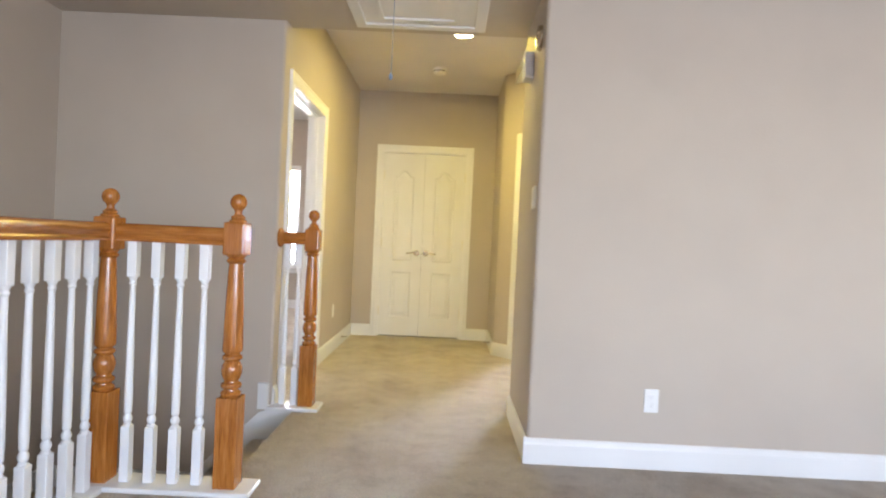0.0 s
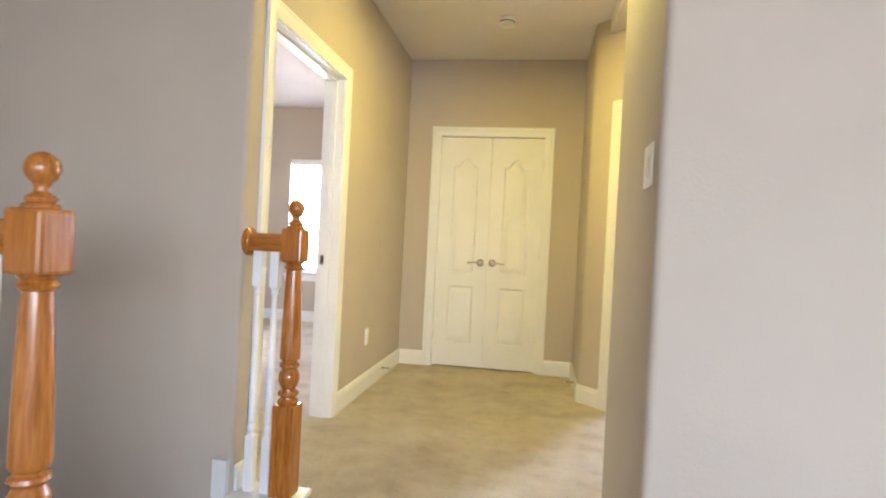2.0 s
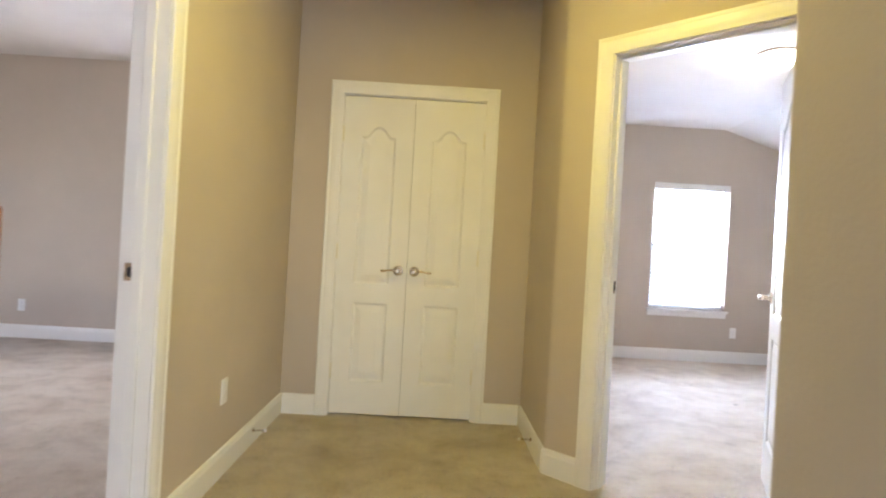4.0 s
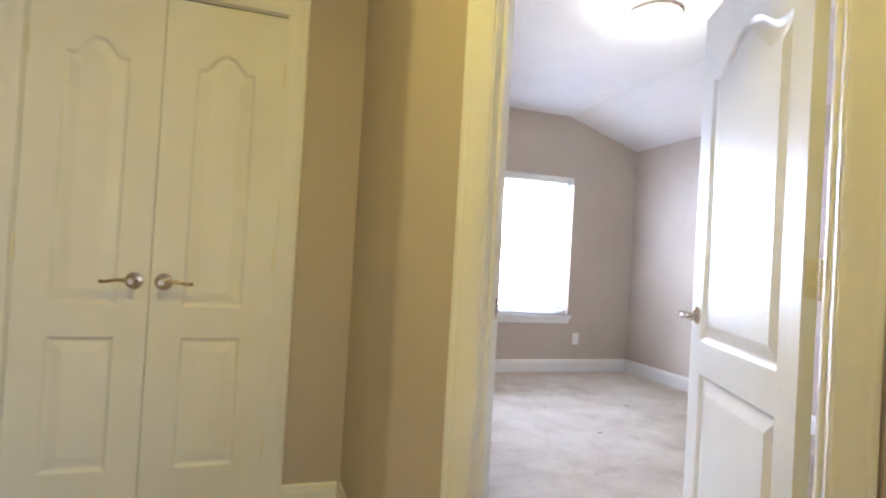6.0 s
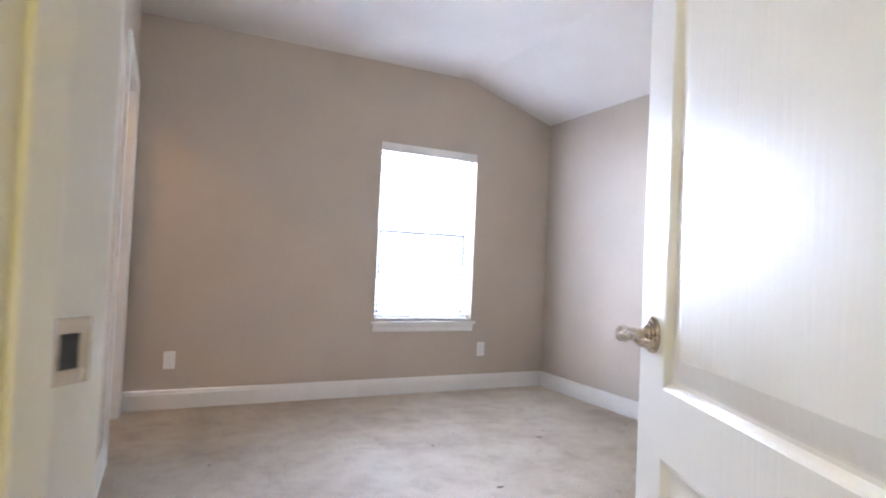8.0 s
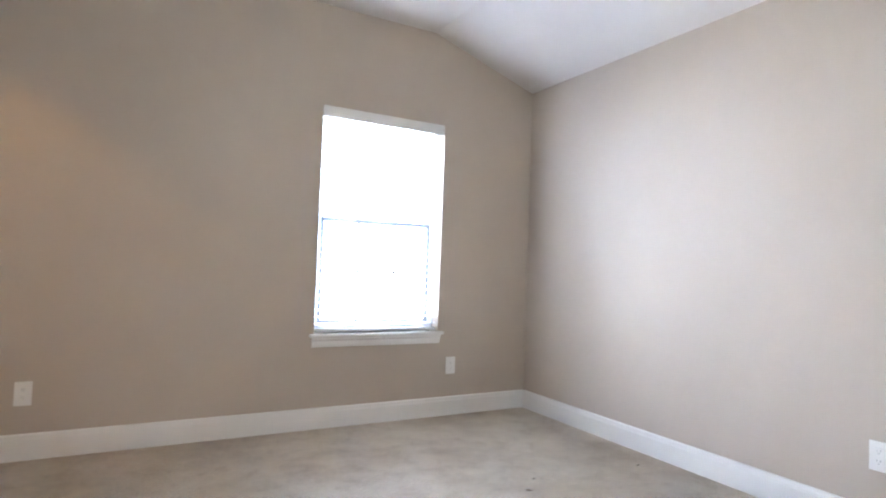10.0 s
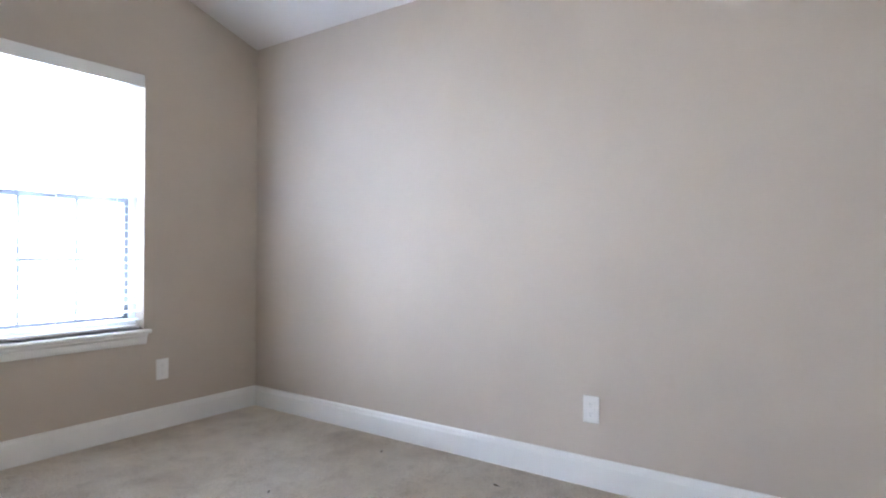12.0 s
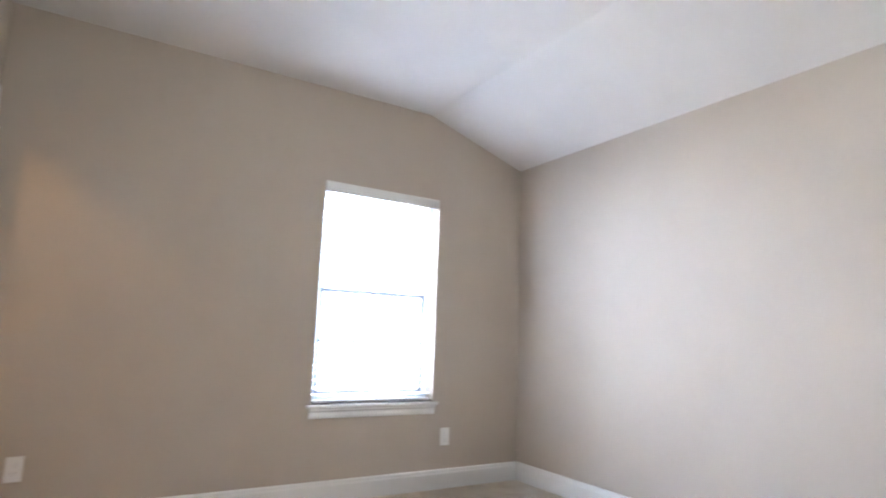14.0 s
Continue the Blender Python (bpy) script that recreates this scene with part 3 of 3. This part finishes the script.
def window(name, x0, x1, z0, z1, y, label, valance=True):
    """A double-hung window in a drywall opening whose inner face lies at y, with open blinds."""
    w = tagged(thing(name, pose(x0, y, z0), label, "window"), kind="structure")
    wd, h, yf = x1 - x0, z1 - z0, 0.085
    bm = bmesh.new()
    box(bm, 0, 0.04, yf, yf + 0.06, 0, h, 0.003)
    box(bm, wd - 0.04, wd, yf, yf + 0.06, 0, h, 0.003)
    box(bm, 0.04, wd - 0.04, yf, yf + 0.06, 0, 0.045, 0.003)
    box(bm, 0.04, wd - 0.04, yf, yf + 0.06, h - 0.04, h, 0.003)
    part("window_frame", bm, VINYL, w)
    mid_z = h * 0.506
    for nm, za, zb, yy in (("lower_sash", 0.045, mid_z + 0.015, yf + 0.006), ("upper_sash", mid_z - 0.015, h - 0.04, yf + 0.032)):
        sash = bmesh.new()
        # Lower sash takes the painted backlit shade, upper sash the plain white vinyl.
        skin = SASH_SHADE if nm == "lower_sash" else VINYL
        xa, xb, st = 0.041, wd - 0.041, 0.024
        for q in ((xa, xa + st, za, zb), (xb - st, xb, za, zb), (xa + st, xb - st, za, za + 0.030), (xa + st, xb - st, zb - 0.030, zb)):
            box(sash, q[0], q[1], yy, yy + 0.024, q[2], q[3], 0.002)
        s = part(nm, sash, skin, w)
        third = (xb - xa) / 3
        for k in (1, 2):
            part("muntin", one_box(xa + third * k - 0.008, xa + third * k + 0.008, yy + 0.009, yy + 0.015, za + 0.030, zb - 0.030), skin, s)
        zm = (za + zb) / 2
        part("muntin", one_box(xa + st, xb - st, yy + 0.008, yy + 0.014, zm - 0.008, zm + 0.008), skin, s)
        pane = part("pane", one_box(xa + 0.02, xb - 0.02, yy + 0.016, yy + 0.019, za + 0.025, zb - 0.025), GLASS, s)
        pane.visible_shadow = False
    latch = part("sash_latch", one_box(wd / 2 - 0.03, wd / 2 + 0.03, yf - 0.012, yf + 0.006, mid_z + 0.005, mid_z + 0.018, bevel=0.004), VINYL, w)
    sill = bmesh.new()
    box(sill, -0.03, wd + 0.03, -0.035, 0.0, -0.022, 0.0, 0.006, 3)
    box(sill, 0.001, wd - 0.001, -0.001, yf, -0.022, 0.0)
    part("window_sill", sill, TRIM, w, "white painted wooden window stool", True)
    ap = [(0, -0.082), (0.006, -0.082), (0.009, -0.077), (0.012, -0.066), (0.014, -0.045), (0.022, -0.034), (0.024, -0.022), (0, -0.022)]
    part("apron", sweep(bmesh.new(), ap, (-0.012, -0.0005), (wd + 0.012, -0.0005), (0, -1)), TRIM, w)
    blind = thing(name.replace("window", "blind"), pose(x0, y, z0), "white faux-wood blind lowered with its slats open", "window blind")
    part("valance", one_box(0.004, wd - 0.004, -0.004, 0.014, h - 0.072, h - 0.002, bevel=0.003), TRIM, blind)
    part("headrail", one_box(0.008, wd - 0.008, 0.016, 0.062, h - 0.045, h - 0.004, bevel=0.002), TRIM, blind)
    first, slat_mesh = None, None
    z = 0.055
    while z < h - 0.08:
        if first is None:
            first = part("slat", one_box(0.012, wd - 0.012, -0.024, 0.024, -0.0014, 0.0014, bevel=0.0008), VINYL, blind)
            slat_mesh = first.data
            s = first
        else:
            s = new("slat", slat_mesh)
            s.parent = blind
        s.location = (0, 0.040, z)
        s.rotation_euler = (radians(4), 0, 0)
        z += 0.0445
    part("bottom_rail", one_box(0.010, wd - 0.010, 0.016, 0.064, 0.006, 0.024, bevel=0.004), TRIM, blind)
    for x in (0.14, wd / 2, wd - 0.14):
        part("ladder_cord", one_box(x - 0.0012, x + 0.0012, 0.013, 0.0155, 0.02, h - 0.05), VINYL, blind)
    return w


window("window_1", WX0, WX1, WZ0, WZ1, NORTH, "white vinyl double-hung window with grilles, blown out by daylight")
window("window_2", LX0, LX1, 0.60, 2.09, 8.25, "white vinyl double-hung window in the west bedroom")

# railing
TALL = Matrix.Diagonal((1, 1, 1.030, 1))
G_NEWEL, G_BAL = "newel posts of the stair railing", "balusters of the stair railing"


def newel(x, y):
    n = thing("newel_post", pose(x, y, 0.02) @ TALL, "honey-stained turned oak newel post with ball finial", "newel post", G_NEWEL)
    a = 0.0455
    part("base_block", one_box(-a, a, -a, a, 0.0, 0.365, bevel=0.003, segments=2), OAK, n)
    prof = [(0.036, 0.364), (0.041, 0.370), (0.043, 0.378), (0.039, 0.386), (0.030, 0.391), (0.029, 0.396), (0.040, 0.402), (0.043, 0.410), (0.040, 0.418), (0.030, 0.423), (0.029, 0.430),
            (0.036, 0.442), (0.0415, 0.458), (0.043, 0.474), (0.040, 0.490), (0.033, 0.503), (0.029, 0.510), (0.037, 0.514), (0.0415, 0.522), (0.039, 0.530), (0.031, 0.535), (0.031, 0.540),
            (0.039, 0.546), (0.0415, 0.556), (0.041, 0.575), (0.039, 0.66), (0.036, 0.76), (0.032, 0.86), (0.0295, 0.895), (0.029, 0.902), (0.037, 0.907), (0.040, 0.914), (0.036, 0.920), (0.031, 0.924), (0.038, 0.930), (0.041, 0.936)]
    part("turned_shaft", lathe(bmesh.new(), prof, 24), OAK, n, smooth=True)
    part("top_block", one_box(-a, a, -a, a, 0.935, 1.068, bevel=0.009, segments=2), OAK, n)
    ball = [(0.036, 1.067), (0.037, 1.073), (0.034, 1.078), (0.026, 1.081), (0.029, 1.086), (0.030, 1.090), (0.024, 1.095), (0.016, 1.101), (0.0145, 1.110), (0.017, 1.118)]
    ball += [(0.034 * math.sin(t), 1.149 - 0.034 * math.cos(t)) for t in (radians(35 + 14 * i) for i in range(10))] + [(0.004, 1.183)]
    part("ball_finial", lathe(bmesh.new(), ball, 24), OAK, n, smooth=True)
    return n


def baluster(parent_m, first=[]):
    if not first:
        b = thing("baluster", parent_m @ TALL, "white painted turned wooden baluster with square ends", "baluster", G_BAL)
        s = 0.019
        part("foot_block", one_box(-s, s, -s, s, 0.0, 0.225, bevel=0.002), BALUSTER, b)
        prof = [(0.017, 0.224), (0.0185, 0.229), (0.015, 0.234), (0.012, 0.238), (0.0165, 0.244), (0.0185, 0.252), (0.017, 0.262), (0.012, 0.270), (0.0115, 0.275), (0.0155, 0.279), (0.0165, 0.284), (0.0155, 0.289),
                (0.0165, 0.31), (0.0165, 0.40), (0.0145, 0.56), (0.0120, 0.74), (0.0110, 0.795), (0.0145, 0.800), (0.0155, 0.805), (0.0125, 0.811), (0.0125, 0.816), (0.0170, 0.824), (0.0180, 0.830)]
        part("turned_shaft", lathe(bmesh.new(), prof, 14), BALUSTER, b, smooth=True)
        part("head_block", one_box(-s, s, -s, s, 0.829, 0.974, bevel=0.002), BALUSTER, b)
        first.append(b)
        return b
    return copy_thing(first[0], parent_m)


RAIL = [(-0.028, 0.992), (0.028, 0.992), (0.028, 1.000), (0.022, 1.006), (0.020, 1.014), (0.024, 1.022), (0.0305, 1.030), (0.032, 1.040), (0.030, 1.050), (0.023, 1.058), (0.012, 1.063), (0.0, 1.0645), (-0.012, 1.063), (-0.023, 1.058), (-0.030, 1.050), (-0.032, 1.040), (-0.0305, 1.030), (-0.024, 1.022), (-0.020, 1.014), (-0.022, 1.006), (-0.028, 1.000)]


def rail(length, m, rosette=False):
    r = thing("handrail", m @ TALL, "varnished honey-stained oak handrail", "handrail")
    bm = sweep(bmesh.new(), RAIL, (0, 0), (length, 0), (0, 1))
    part("rail", bm, OAK_RAIL, r, smooth=True)
    if rosette:
        q = part("rosette", lathe(bmesh.new(), [(0.056, 0), (0.058, 0.004), (0.058, 0.012), (0.054, 0.016), (0.049, 0.017), (0.047, 0.022), (0.041, 0.026), (0.034, 0.028)], 28, Matrix.Rotation(radians(90), 4, "Y")), OAK, r, "round oak rosette fixed to the wall", True)
        q.location = (0, 0, 1.028)
    return r


NX, NY, CX = -0.655, 2.28, -1.19
newel(NX, NY)
newel(CX, NY)
newel(-0.62, 3.465)
newel(CX, -0.75)
rail(NX - CX - 0.09, pose(CX + 0.045, NY, 0))
rail(2.94, pose(CX, NY - 0.045, 0, 0, 0, -90))
rail(0.165, pose(HALL_L, 3.465, 0), True)
for x in (-1.083, -0.983, -0.884, -0.783):
    baluster(pose(x, NY, 0.02))
for i in range(26):
    baluster(pose(CX, 2.165 - 0.1095 * i, 0.02))
for x in (-0.775, -0.70):
    baluster(pose(x, 3.465, 0.02))

# plates on the walls


def wall_plate(name, m, label, w=0.072, h=0.117, kind="outlet"):
    """m: on the wall, y out of it."""
    t = thing(name, m, label, "wall outlet" if kind == "outlet" else "light switch", "wall outlets" if kind == "outlet" else "")
    part("cover_plate", one_box(-w / 2, w / 2, 0, 0.006, -h / 2, h / 2, bevel=0.003, segments=2), PLATE, t)
    if kind == "outlet":
        f = part("socket_face", one_box(-0.0168, 0.0168, 0.004, 0.0078, -0.0335, 0.0335, bevel=0.0012), PLATE, t)
        for z in (-0.0195, 0.0195):
            for k, (x, zz) in enumerate(((-0.0063, 0.003), (0.0063, 0.003), (0, -0.008))):
                part("slot", one_box(x - (0.0009 if k < 2 else 0.0020), x + (0.0009 if k < 2 else 0.0020), 0.0074, 0.0082, z + zz - 0.0035 if k < 2 else z + zz - 0.0018, z + zz + 0.0035 if k < 2 else z + zz + 0.0018), SLOT_GREY, f)
        for z in (-0.0475, 0.0475):
            q = part("screw", lathe(bmesh.new(), [(0.003, 0.005), (0.003, 0.0068), (0.002, 0.0072)], 10, Matrix.Rotation(radians(-90), 4, "X")), PLATE, t)
            q.location = (0, 0, z)
    else:
        n = max(1, round(w / 0.058) - 1) if w > 0.08 else 1
        for i in range(n):
            x = (i - (n - 1) / 2) * 0.046
            part("rocker", one_box(x - 0.016, x + 0.016, 0.005, 0.0095, -0.033, 0.033, bevel=0.002), PLATE, t)
    return t


def facing(x, y, z, nx, ny):
    n = Vector((nx, ny, 0)).normalized()
    r = Vector((n.y, -n.x, 0))
    return Matrix(((r.x, n.x, 0, x), (r.y, n.y, 0, y), (0, 0, 1, z), (0, 0, 0, 1)))


wall_plate("wall_outlet", facing(HALL_L, 5.235, 0.388, 1, 0), "white rectangular outlet on the yellow-lit hall wall")
wall_plate("wall_outlet", facing(1.264, LOFT_Y, 0.340, 0, -1), "white rectangular outlet low on the loft wall")
wall_plate("wall_outlet", facing(3.492, NORTH, 0.338, 0, -1), "white rectangular outlet on the wall under the window")
wall_plate("wall_outlet", facing(1.10, NORTH, 0.322, 0, -1), "white rectangular outlet on the window wall near the bathroom door")
wall_plate("wall_outlet", facing(EAST, 6.68, 0.332, -1, 0), "white rectangular outlet low on the long bedroom wall")
wall_plate("wall_outlet", facing(-3.9, 8.25, 0.32, 0, -1), "white rectangular outlet in the west bedroom")
wall_plate("light_switch", facing(CORNER_X, 2.88, 1.33, -1, 0), "white two-gang rocker switch on the hall corner wall", 0.116, 0.117, "switch")

chime = thing("door_chime", facing(CORNER_X, 3.20, 2.10, -1, 0), "off-white plastic door chime box high on the wall", "door chime")
part("chime_body", one_box(-0.06, 0.06, 0, 0.052, -0.075, 0.075, bevel=0.010, segments=3), BEIGE_PLASTIC, chime)
part("chime_back", one_box(-0.052, 0.052, -0.001, 0.006, -0.080, 0.080, bevel=0.002), BEIGE_PLASTIC, chime)
disc = thing("wall_sounder_plate", facing(CORNER_X, 2.90, 2.16, -1, 0), "round shiny metal sounder plate high on the wall", "alarm")
part("sounder_body", lathe(bmesh.new(), [(0.062, 0), (0.062, 0.012), (0.056, 0.020), (0.044, 0.024), (0.040, 0.022), (0.020, 0.023), (0.018, 0.027)], 28, Matrix.Rotation(radians(-90), 4, "X") @ Matrix.Scale(1.05, 4)), NICKEL, disc, smooth=True)

# ceiling fixtures
smoke = thing("smoke_detector", pose(0.063, 5.356, HALL_Z), "round white ceiling smoke detector with dark vent slot", "smoke detector")
part("detector_body", lathe(bmesh.new(), [(0.064, 0.0), (0.064, -0.012), (0.060, -0.014), (0.058, -0.020), (0.058, -0.040), (0.050, -0.050), (0.02, -0.053)], 28), PLATE, smoke, smooth=True)
part("vent_slot", lathe(bmesh.new(), [(0.0585, -0.024), (0.0592, -0.0245), (0.0592, -0.030), (0.0585, -0.0305)], 28), SLOT, smoke)
down = thing("recessed_downlight", pose(0.27, 4.40, HALL_Z), "lit recessed ceiling downlight with white trim ring", "ceiling light")
part("trim_ring", lathe(bmesh.new(), [(0.098, 0.0), (0.098, -0.004), (0.090, -0.010), (0.076, -0.013), (0.074, -0.010)], 32), PLATE, down, smooth=True)
part("lens", lathe(bmesh.new(), [(0.074, -0.010), (0.070, -0.0165), (0.04, -0.019)], 32), BULB, down, smooth=True)
dome = thing("ceiling_dome_light", pose(2.46, 6.62, ROOM_Z), "lit flush-mount ceiling light with glass bowl", "ceiling light")
part("pan", lathe(bmesh.new(), [(0.15, 0.0), (0.15, -0.012), (0.14, -0.018)], 32), NICKEL, dome, smooth=True)
bowl = part("bowl", lathe(bmesh.new(), [(0.140, -0.018), (0.138, -0.035), (0.125, -0.058), (0.10, -0.078), (0.065, -0.092), (0.02, -0.098)], 32), DOME, dome, smooth=True)
bowl.visible_shadow = False
part("finial", lathe(bmesh.new(), [(0.010, -0.096), (0.012, -0.104), (0.007, -0.112), (0.003, -0.116)], 14), NICKEL, dome, smooth=True)
bath = thing("bathroom_ceiling_light", pose(0.20, 7.98, 2.50), "warm lit bathroom ceiling light with small glass globe", "ceiling light")
part("canopy", lathe(bmesh.new(), [(0.070, 0.0), (0.070, -0.010), (0.055, -0.020), (0.030, -0.024)], 20), NICKEL, bath, smooth=True)
globe = part("globe", lathe(bmesh.new(), [(0.030, -0.024), (0.062, -0.050), (0.072, -0.090), (0.062, -0.130), (0.030, -0.160), (0.008, -0.170)], 20), VANITY, bath, smooth=True)
globe.visible_shadow = False

# attic hatch
hatch = thing("attic_hatch", pose(0, 0, LOFT_Z), "white panelled attic ladder hatch in the loft ceiling", "attic hatch")
HX0, HX1, HY0, HY1 = -0.40, 0.385, 2.00, 3.44
bm = bmesh.new()
for x0, x1, y0, y1 in ((HX0, HX0 + 0.065, HY0, HY1), (HX1 - 0.065, HX1, HY0, HY1), (HX0 + 0.065, HX1 - 0.065, HY0, HY0 + 0.065), (HX0 + 0.065, HX1 - 0.065, HY1 - 0.065, HY1)):
    box(bm, x0, x1, y0, y1, -0.018, 0.0, 0.005, 2)
part("frame", bm, TRIM, hatch)
part("panel", one_box(HX0 + 0.067, HX1 - 0.067, HY0 + 0.067, HY1 - 0.067, -0.008, 0.0), TRIM, hatch)
for y0, y1 in ((2.20, 2.76), (2.82, 3.30)):
    bm = bmesh.new()
    x0, x1 = HX0 + 0.16, HX1 - 0.16
    for q in ((x0, x0 + 0.025, y0, y1), (x1 - 0.025, x1, y0, y1), (x0 + 0.025, x1 - 0.025, y0, y0 + 0.025), (x0 + 0.025, x1 - 0.025, y1 - 0.025, y1)):
        box(bm, *q, -0.020, -0.0078, 0.004, 2)
    part("panel_moulding", bm, TRIM, hatch)
cord = thing("pull_cord", pose(-0.025, 2.077, 1.68), "thin grey-blue pull cord with a knot at its end", "pull cord")
part("string", tube(bmesh.new(), [(0, 0, 0.02), (0.001, 0, 0.25), (-0.001, 0.001, 0.5), (0, 0, LOFT_Z - 0.018 - 1.68)], [0.0016] * 4, 8), CORD_BLUE, cord)
part("knot", lathe(bmesh.new(), [(0.002, 0.0), (0.007, 0.006), (0.008, 0.014), (0.005, 0.022), (0.002, 0.028)], 12), CORD_BLUE, cord, smooth=True)

# spring door stops on the baseboards
for x, y, nx in ((HALL_L + 0.015, 5.66, 1), (ALC_R - 0.015, 5.74, -1)):
    s = thing("spring_door_stop", facing(x, y, 0.075, nx, 0), "small spring door stop screwed to the white baseboard", "door stop", "door stops on the baseboards")
    part("mounting_cup", lathe(bmesh.new(), [(0.011, 0), (0.011, 0.004), (0.007, 0.008)], 14, Matrix.Rotation(radians(-90), 4, "X")), NICKEL, s, smooth=True)
    bm = bmesh.new()
    turns = 14
    pts = [(0.0048 * math.cos(i * 0.9), 0.007 + 0.055 * i / (turns * 7), 0.0048 * math.sin(i * 0.9)) for i in range(turns * 7)]
    tube(bm, pts, [0.0011] * len(pts), 4)
    part("spring", bm, NICKEL, s)
    part("rubber_tip", lathe(bmesh.new(), [(0.006, 0.060), (0.008, 0.062), (0.008, 0.072), (0.005, 0.075)], 12, Matrix.Rotation(radians(-90), 4, "X")), PLATE, s, smooth=True)

# bits on the carpet
for i, (x, y, s, a) in enumerate(((2.52, 7.045, 0.024, 10), (2.47, 7.70, 0.016, 60), (3.915, 7.69, 0.016, 20), (3.882, 7.01, 0.018, 80), (3.17, 7.645, 0.020, -20), (3.278, 7.755, 0.013, 40), (1.29, 7.77, 0.010, 0))):
    bm = bmesh.new()
    ring = [bm.verts.new((s * math.cos(t) * (1 + 0.25 * math.sin(3 * t + i)), 0.38 * s * math.sin(t), 0.002 + 0.2 * s * abs(math.cos(t + 0.6)))) for t in (2 * math.pi * k / 10 for k in range(10))]
    top = bm.verts.new((0, 0, 0.006))
    low = bm.verts.new((0, 0, 0.0))
    for k in range(10):
        bm.faces.new((ring[k], ring[(k + 1) % 10], top))
        bm.faces.new((ring[(k + 1) % 10], ring[k], low))
    ob = finish("dry_leaf_bit", bm, DEBRIS)
    ob.matrix_world = pose(x, y, 0.003, 0, 0, a)
    tagged(ob, "small dry brown leaf bit lying on the carpet", "debris", "leaf bits on the carpet")

# outdoors
bm = bmesh.new()
box(bm, -300, 300, -300, 300, -3.4, -3.3)
structure("ground", bm, GROUND)
